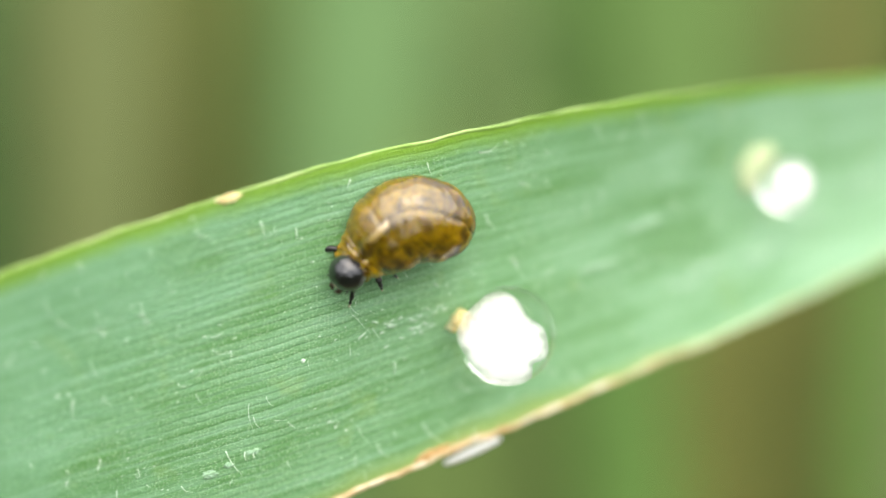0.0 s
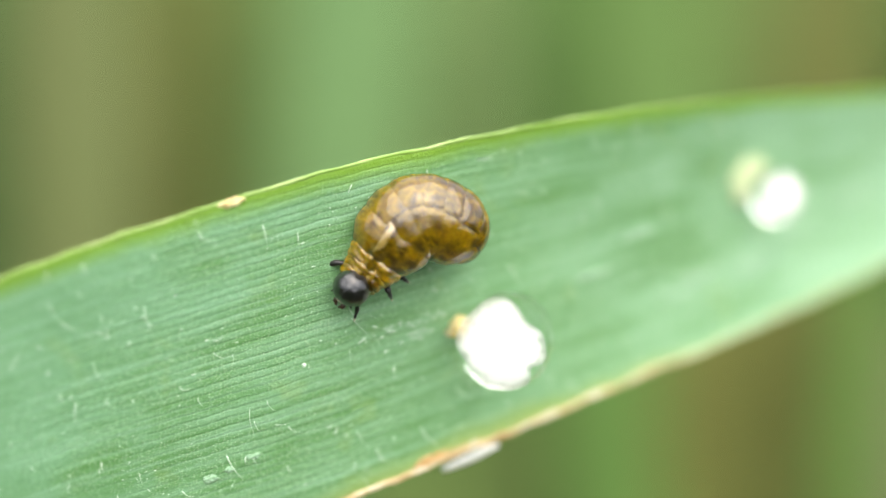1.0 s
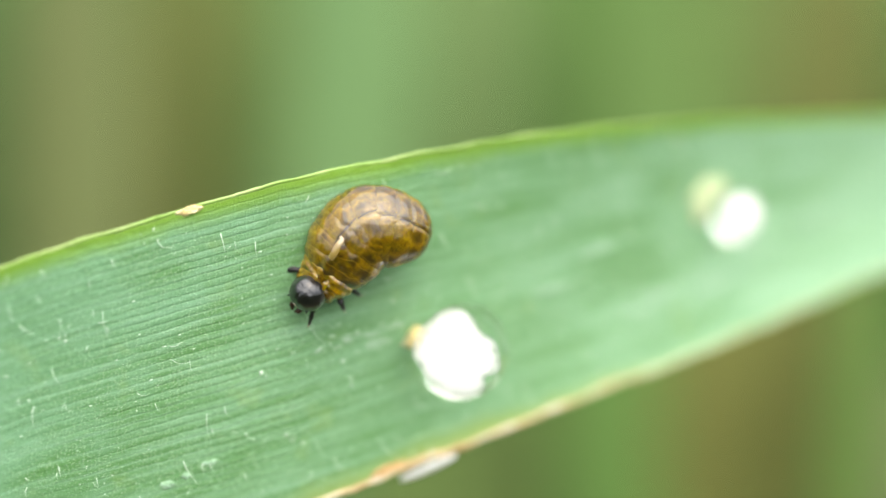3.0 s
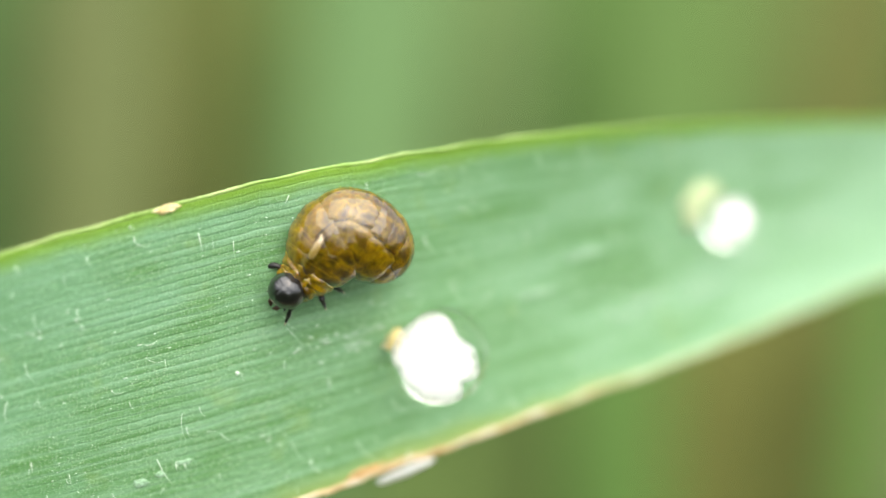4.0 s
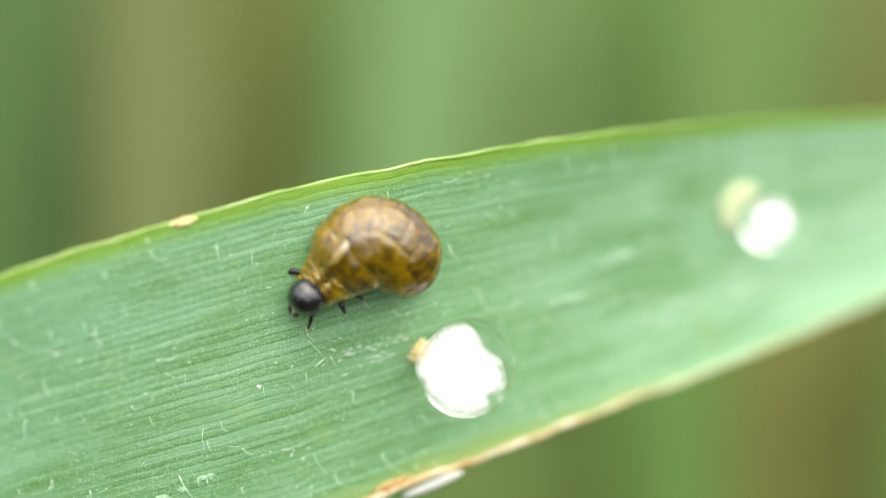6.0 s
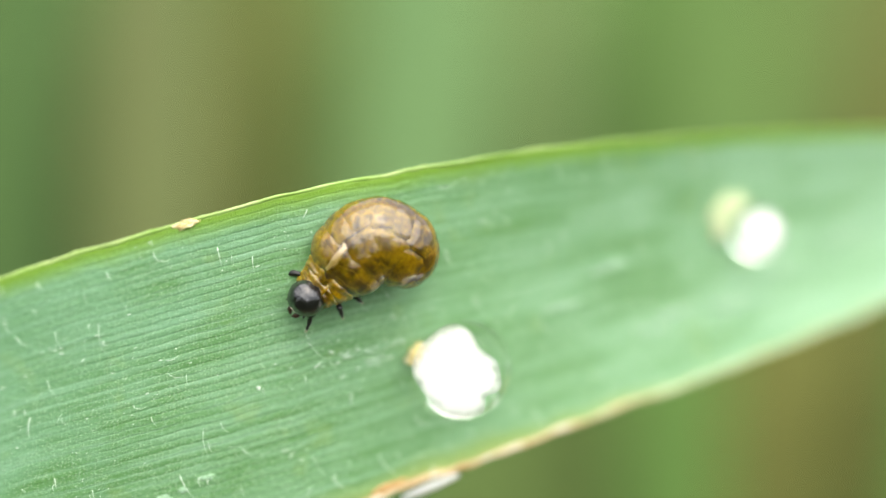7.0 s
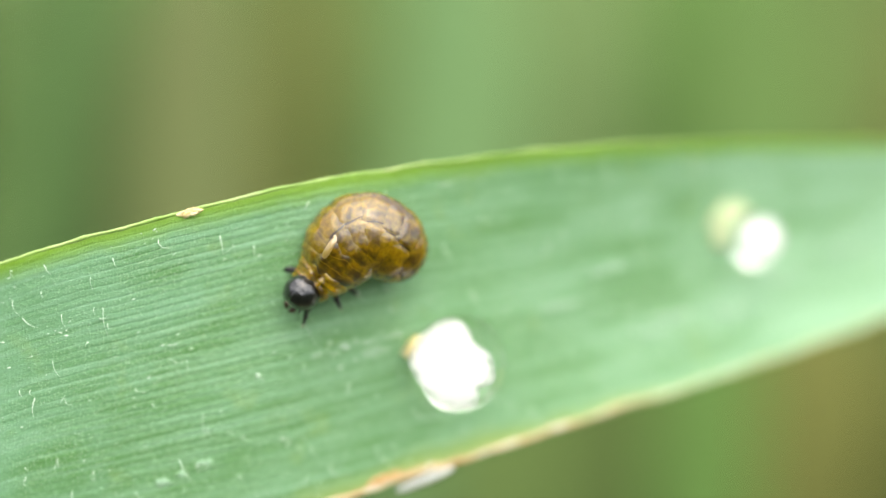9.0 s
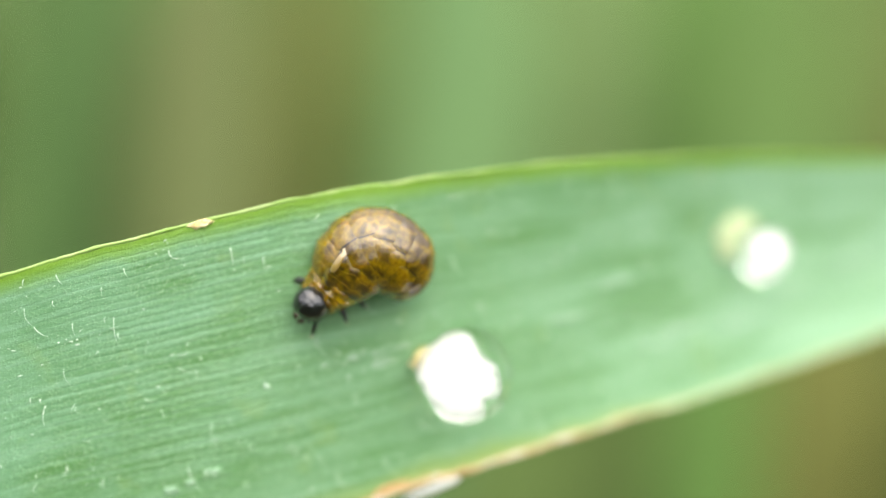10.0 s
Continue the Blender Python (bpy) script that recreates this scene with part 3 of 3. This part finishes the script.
def rest_pattern(ob, along):
    """Stores where each point lies on the straight resting body, in mm."""
    me = ob.data
    co = np.empty(len(me.vertices) * 3, dtype=np.float32)
    me.vertices.foreach_get("co", co)
    co = co.reshape(-1, 3) / MM
    co[:, 0] -= along
    me.attributes.new("rest", "FLOAT_VECTOR", "POINT").data.foreach_set("vector", co.ravel())


# pale folds on the back: from and to along the segment, their turns round the body, half width
FOLDS = {4: ((-0.30, 0.62, 0.16, 0.06, 0.11), (-0.62, -0.05, -0.26, 0.10, 0.05)),
         1: ((-0.3, 0.35, -0.5, -0.9, 0.06), (-0.2, 0.4, 0.45, 0.7, 0.06))}


def segment(name, along, radius, half, k):
    bm = bmesh.new()
    bmesh.ops.create_uvsphere(bm, u_segments=128, v_segments=56, radius=1.0)
    thorax = name.startswith("thorax")
    ridge, dip = (0.03, 0.04, 0.05, 0.045, 0.03, 0.01)[k] if k < 6 else 0.0, (0.03, 0.05, 0.06, 0.06, 0.04, 0.02)[k] if k < 6 else 0.012
    for v in bm.verts:
        x, y, z = v.co.z, v.co.x, v.co.y          # the sphere's poles lie along the body
        bulge = 1 + 0.012 * noise.noise((x * 1.2 + k, y * 1.4, z * 1.4))
        turn = math.atan2(y - 0.10, z) + 0.03 * math.sin(4 * x + k)
        bulge += ridge * math.exp(-(turn / 0.13) ** 2) - dip * math.exp(-((turn - 0.30) / 0.14) ** 2) - 0.6 * dip * math.exp(-((turn + 0.26) / 0.12) ** 2)
        if thorax:                                # skin folds and side lobes
            bulge += 0.026 * math.sin(16 * x + 3 * noise.noise((y * 2, z * 2, k))) + 0.05 * noise.noise((y * 3 + k, z * 3, x * 3))
            bulge += 0.07 * math.exp(-((abs(y) - 0.75) / 0.2) ** 2) * (1 if z > -0.3 else 0)
        if k > 3:                                 # a crease along the back, a thin skirt along the sides
            bulge += 0.014 * math.exp(-((z + 0.42) / 0.10) ** 2) - 0.025 * math.exp(-((turn + 0.06) / 0.06) ** 2)
        zz = z * (0.94 if z > 0 else 0.78)
        v.co = Vector((x * half, y * radius, zz * radius)) * bulge * MM
    ob = part(name, bm, THORAX if thorax else BODY, larva)
    rest_pattern(ob, along * BODY_LENGTH)
    for start, end, turn0, turn1, wide in FOLDS.get(k, ()):
        line, outs, widths = [], [], []
        for i in range(17):
            f = i / 16
            x = start + (end - start) * f
            turn = turn0 + (turn1 - turn0) * f + 0.04 * math.sin(5 * f + k)
            r = max(radius * math.sqrt(1 - x * x), 1.14 - 0.5 * max(0.0, x - 0.4) if k == 4 else 0.0) - 0.005 + ridge * radius
            outs.append(Vector((0, math.sin(turn), math.cos(turn))))
            line.append(Vector((x * half, r * math.sin(turn), 0.94 * r * math.cos(turn))))
            widths.append(wide * (0.25 + 0.75 * math.sin(math.pi * min(1, max(0, 0.08 + 0.84 * f)))) * (1 + 0.3 * noise.noise((4 * f, 2 * k, start))))
        part("dorsal_fold", skin_fold(line, outs, widths), FOLD if k > 1 else THORAX, ob, "pale yellow shiny skin fold")
    if thorax:
        for side in (-1, 1):
            leg(ob, side, *(((0.36, 0.86, 0.12), (0.96, 0.98, -0.10)) if side < 0 else ((0.58, 0.56, -0.05), (0.98, 0.74, -0.32)), ((0.1, 0.86, -0.3), (0.2, 1.0, -0.6)), ((0.0, 0.88, -0.4), (0.0, 1.0, -0.72)))[k])
    return ob


def head():
    bm = bmesh.new()
    bmesh.ops.create_uvsphere(bm, u_segments=48, v_segments=32, radius=1.0)
    for v in bm.verts:
        p = v.co.copy()
        g = math.exp(-(p.y / 0.07) ** 2) * (0.025 if p.z > 0.1 else 0.0)      # the seam over the crown
        v.co = Vector((p.x * 0.55, p.y * 0.57, p.z * 0.56)) * (1 - g + 0.03 * noise.noise(p * 3) + 0.012 * noise.noise(p * 8)) * MM
    ob = part("head", bm, HEADM, larva, "shiny black rounded head")
    for side in (-1, 1):
        b2 = bmesh.new()
        tube(b2, [Vector(q) * MM for q in ((0.44, side * 0.17, -0.06), (0.60, side * 0.14, -0.08), (0.69, side * 0.04, -0.14))], [0.09 * MM, 0.08 * MM, 0.03 * MM], 10)
        part("mandible", b2, MOUTH, ob, "reddish-brown mouthpart")
        b2 = bmesh.new()
        tube(b2, [Vector(q) * MM for q in ((0.30, side * 0.30, 0.0), (0.42, side * 0.38, 0.02), (0.47, side * 0.41, 0.03))], [0.05 * MM, 0.04 * MM, 0.015 * MM], 8)
        part("antenna", b2, LEGM, ob)
    b2 = bmesh.new()
    tube(b2, [Vector((0.50 - 0.9 * y * y, y, 0.20 - 0.5 * y * y)) * MM for y in (-0.2, -0.12, -0.04, 0.04, 0.12, 0.2)], [MM * r for r in (0.008, 0.018, 0.02, 0.02, 0.018, 0.008)], 8)
    part("labrum", b2, LIP, ob, "pale brown lip")
    return ob


LARVA_PARTS = [segment(n, s, r, h, k) for k, (n, s, r, h) in enumerate(SEGMENTS)]
LARVA_HEAD = head()

# seconds, then head, neck, mid body, rear and tail, each right and up from the larva's place; last their heights
SPINE = [
    (0.0, -0.67, -0.58, -0.01, 0.03, 1.03, 0.88, 2.04, 0.87, 2.33, 0.53, 0.56, 0.54, 0.51, 0.29, -0.0),
    (0.5, -0.61, -0.57, 0.12, 0.06, 1.26, 0.87, 2.27, 0.75, 2.44, 0.34, 0.54, 0.5, 0.44, 0.21, -0.07),
    (1.0, -0.59, -0.91, 0.11, -0.24, 1.27, 1.11, 2.46, 0.92, 2.65, 0.33, 0.49, 0.47, 0.48, 0.2, -0.11),
    (1.5, -0.49, -0.92, 0.18, -0.1, 1.06, 1.11, 2.29, 0.62, 2.41, 0.09, 0.46, 0.46, 0.54, 0.19, -0.09),
    (2.0, -0.49, -0.75, 0.23, -0.11, 1.16, 1.03, 2.21, 0.56, 2.2, -0.02, 0.48, 0.44, 0.49, 0.19, -0.07),
    (2.1, -0.532, -0.816, 0.194, -0.143, 1.181, 1.087, 2.261, 0.893, 2.371, 0.559, 0.486, 0.449, 0.505, 0.286, 0.092),
    (2.2, -0.609, -0.937, 0.128, -0.204, 1.22, 1.192, 2.354, 1.503, 2.684, 1.62, 0.497, 0.465, 0.532, 0.462, 0.389),
    (2.3, -0.633, -0.974, 0.108, -0.222, 1.231, 1.224, 2.383, 1.692, 2.781, 1.949, 0.5, 0.471, 0.541, 0.516, 0.481),
    (2.5, -0.63, -0.97, 0.11, -0.22, 1.23, 1.22, 2.38, 1.67, 2.77, 1.91, 0.5, 0.47, 0.54, 0.51, 0.47),
    (2.7, -0.61, -0.911, 0.123, -0.194, 1.206, 1.194, 2.325, 1.461, 2.642, 1.532, 0.5, 0.47, 0.536, 0.451, 0.36),
    (4.0, -0.54, -0.7, 0.17, -0.1, 1.12, 1.1, 2.13, 0.72, 2.19, 0.19, 0.5, 0.47, 0.52, 0.24, -0.03),
    (4.5, -0.57, -0.68, 0.16, 0.0, 1.24, 1.08, 2.14, 0.73, 2.17, 0.03, 0.51, 0.49, 0.49, 0.25, -0.05),
    (5.0, -0.58, -0.62, 0.15, 0.03, 1.18, 1.11, 2.19, 0.69, 2.23, 0.0, 0.52, 0.49, 0.5, 0.22, -0.07),
    (5.5, -0.57, -0.54, 0.18, 0.11, 1.22, 1.13, 2.15, 0.73, 2.25, -0.05, 0.53, 0.49, 0.49, 0.23, -0.09),
    (7.0, -0.54, -0.51, 0.23, 0.12, 1.36, 1.22, 2.29, 1.03, 2.39, 0.44, 0.52, 0.47, 0.47, 0.25, -0.05),
    (7.1, -0.548, -0.519, 0.219, 0.118, 1.338, 1.226, 2.299, 1.096, 2.42, 0.574, 0.522, 0.473, 0.48, 0.272, -0.007),
    (7.2, -0.59, -0.565, 0.16, 0.105, 1.225, 1.26, 2.345, 1.445, 2.575, 1.275, 0.53, 0.49, 0.53, 0.39, 0.22),
    (7.3, -0.63, -0.609, 0.104, 0.093, 1.117, 1.292, 2.389, 1.777, 2.723, 1.943, 0.538, 0.506, 0.578, 0.502, 0.436),
    (7.5, -0.64, -0.62, 0.09, 0.09, 1.09, 1.3, 2.4, 1.86, 2.76, 2.11, 0.54, 0.51, 0.59, 0.53, 0.49),
    (7.7, -0.628, -0.683, 0.117, 0.063, 1.105, 1.324, 2.364, 1.788, 2.724, 1.867, 0.528, 0.498, 0.584, 0.521, 0.451),
    (8.0, -0.6, -0.83, 0.18, 0.0, 1.14, 1.38, 2.28, 1.62, 2.64, 1.3, 0.5, 0.47, 0.57, 0.5, 0.36),
    (8.5, -0.56, -0.7, 0.16, -0.02, 1.06, 1.34, 2.02, 1.22, 2.2, 0.64, 0.5, 0.47, 0.56, 0.32, 0.0),
    (9.0, -0.64, -0.67, 0.07, -0.01, 1.04, 1.16, 2.0, 0.96, 2.15, 0.36, 0.53, 0.5, 0.53, 0.28, -0.02),
    (9.5, -0.6, -0.7, 0.1, -0.01, 1.09, 1.1, 1.99, 0.88, 2.11, 0.29, 0.51, 0.49, 0.51, 0.27, -0.02),
    (10.0, -0.63, -0.66, 0.09, -0.01, 1.03, 1.08, 1.95, 0.88, 2.05, 0.19, 0.53, 0.5, 0.54, 0.31, 0.01),
]
DORSAL = Vector((-0.12, 0.2, 1.0))


def body_pose(where, forward):
    x = forward.normalized()
    z = (DORSAL - x * DORSAL.dot(x)).normalized()
    y = z.cross(x)
    m = Matrix((x, y, z)).transposed().to_4x4()
    m.translation = where * MM
    return m


def larva_rows():
    rows = [[] for _ in LARVA_PARTS]
    head_rows = []
    for t, *v in SPINE:
        pts = [Vector((v[2 * i], v[2 * i + 1], v[10 + i])) for i in range(5)]
        line = spline(pts, 60)
        run = [0.0]
        for p, q in zip(line, line[1:]):
            run.append(run[-1] + (q - p).length)
        for out, (_, s, _, _) in zip(rows, SEGMENTS):
            k = min(range(60), key=lambda i: abs(run[i] - s * run[-1]))
            fore = line[max(k - 3, 0)] - line[min(k + 3, 59)]
            out.append((t, body_pose(line[k], fore)))
        f = (line[0] - line[12]).normalized() + Vector((-0.1, -0.25, -0.1))
        head_rows.append((t, body_pose(line[0] + f.normalized() * 0.02 + Vector((0.12, 0.0, 0.34)), f)))
    return rows, head_rows


# ---- the crop behind ----


def crop_material(name, a, b):
    return plain(name, a, b, 0.05, 0.6, 0.0, 0.1)


GREEN = crop_material("crop_green", (0.100, 0.185, 0.044), (0.080, 0.156, 0.036))
PALE = crop_material("crop_pale_green", (0.126, 0.222, 0.082), (0.108, 0.192, 0.07))
TAN = crop_material("crop_tan", (0.150, 0.160, 0.042), (0.122, 0.134, 0.035))
STRAW = crop_material("crop_straw", (0.128, 0.155, 0.056), (0.108, 0.132, 0.047))
DARK = crop_material("crop_dark", (0.115, 0.130, 0.034), (0.092, 0.106, 0.028))
DEEP = crop_material("crop_deep_green", (0.074, 0.138, 0.040), (0.060, 0.114, 0.033))
GREY = crop_material("crop_grey_green", (0.136, 0.212, 0.072), (0.118, 0.184, 0.062))

LIME = crop_material("crop_yellow_green", (0.104, 0.180, 0.048), (0.087, 0.154, 0.040))
OLIVE = crop_material("crop_olive", (0.108, 0.162, 0.044), (0.088, 0.137, 0.038))
UP_WAY = RIG.to_3x3() @ Vector((0, 1, 0))
RIGHT = Vector((1, 0, 0))


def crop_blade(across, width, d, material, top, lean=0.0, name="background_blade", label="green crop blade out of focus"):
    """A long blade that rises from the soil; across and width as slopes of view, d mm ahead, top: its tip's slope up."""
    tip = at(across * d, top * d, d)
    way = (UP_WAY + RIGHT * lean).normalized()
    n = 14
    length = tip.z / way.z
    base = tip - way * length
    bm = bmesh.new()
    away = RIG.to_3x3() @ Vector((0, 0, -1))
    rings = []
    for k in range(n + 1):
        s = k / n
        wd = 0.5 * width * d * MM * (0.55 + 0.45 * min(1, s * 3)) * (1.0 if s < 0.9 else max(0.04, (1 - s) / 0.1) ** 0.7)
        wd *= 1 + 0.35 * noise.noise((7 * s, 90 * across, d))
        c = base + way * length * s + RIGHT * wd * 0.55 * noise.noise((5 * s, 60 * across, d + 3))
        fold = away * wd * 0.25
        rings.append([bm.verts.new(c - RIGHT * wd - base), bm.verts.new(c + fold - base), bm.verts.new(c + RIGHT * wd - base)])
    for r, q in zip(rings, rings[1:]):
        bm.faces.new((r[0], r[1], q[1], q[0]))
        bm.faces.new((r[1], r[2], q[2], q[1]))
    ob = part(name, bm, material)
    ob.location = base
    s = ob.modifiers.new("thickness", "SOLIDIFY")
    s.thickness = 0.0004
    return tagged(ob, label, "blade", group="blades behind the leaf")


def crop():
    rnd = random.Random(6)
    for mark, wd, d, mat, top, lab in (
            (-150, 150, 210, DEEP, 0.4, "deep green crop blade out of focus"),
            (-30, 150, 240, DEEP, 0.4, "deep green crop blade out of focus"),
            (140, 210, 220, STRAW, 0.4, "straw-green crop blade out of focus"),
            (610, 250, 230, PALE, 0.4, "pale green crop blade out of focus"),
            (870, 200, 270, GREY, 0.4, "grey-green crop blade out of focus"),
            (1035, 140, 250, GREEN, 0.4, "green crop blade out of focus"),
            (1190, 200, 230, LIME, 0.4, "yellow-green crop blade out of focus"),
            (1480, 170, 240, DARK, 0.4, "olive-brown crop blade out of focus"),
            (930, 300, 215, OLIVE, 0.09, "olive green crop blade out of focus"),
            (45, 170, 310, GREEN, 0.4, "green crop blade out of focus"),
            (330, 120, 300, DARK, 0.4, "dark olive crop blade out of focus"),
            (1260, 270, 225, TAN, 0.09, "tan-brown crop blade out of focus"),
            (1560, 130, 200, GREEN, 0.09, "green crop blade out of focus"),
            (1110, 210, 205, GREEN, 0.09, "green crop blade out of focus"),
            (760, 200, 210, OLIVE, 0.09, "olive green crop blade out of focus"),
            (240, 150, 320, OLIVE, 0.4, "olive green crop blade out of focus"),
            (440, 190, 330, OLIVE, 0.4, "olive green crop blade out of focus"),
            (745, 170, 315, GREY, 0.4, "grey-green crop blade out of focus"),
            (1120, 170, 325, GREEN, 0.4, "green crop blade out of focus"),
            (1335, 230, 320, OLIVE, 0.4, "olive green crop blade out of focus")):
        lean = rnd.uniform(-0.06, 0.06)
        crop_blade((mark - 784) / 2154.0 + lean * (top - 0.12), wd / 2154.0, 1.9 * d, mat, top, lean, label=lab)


def far_crop():
    rnd = random.Random(11)
    mats = [GREEN, DEEP, DARK, GREY]
    for j, mat in enumerate(mats):
        verts, faces = [], []
        for i in range(1700):
            f = radians(rnd.uniform(0, 360))
            r = 0.33 + 2.5 * rnd.random() ** 0.75
            x, y = r * math.cos(f), r * math.sin(f)
            if 0 < y < 0.85 and abs(x) < 0.15 + 0.5 * y:
                continue
            # unseen blades behind the eye are added taller, to bound the reflected sky
            h = rnd.uniform(0.25, 0.48) if y > 0.2 else rnd.uniform(0.45, 0.82)
            w = rnd.uniform(0.004, 0.009)
            l = Vector((rnd.gauss(0, 0.06), rnd.gauss(0.1, 0.08), 0))
            n = len(verts)
            for k in range(6):
                s = k / 5
                c = Vector((x, y, -0.01)) + l * s * s + Vector((0, 0, h * s))
                ww = w * (1 - 0.95 * s ** 3)
                verts += [c - RIGHT * ww, c + RIGHT * ww]
                if k:
                    faces.append((n + 2 * k - 2, n + 2 * k - 1, n + 2 * k + 1, n + 2 * k))
        me = bpy.data.meshes.new("far_crop")
        me.from_pydata(verts, [], faces)
        me.materials.append(mat)
        tagged(new("far_crop", me), "dense green crop far behind the leaf and, unseen, behind the eye", "crop", kind="stuff")


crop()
far_crop()


def motions():
    rows, head_rows = larva_rows()
    for ob, r in zip(LARVA_PARTS, rows):
        walk(ob, r)
    walk(LARVA_HEAD, head_rows)


motions()
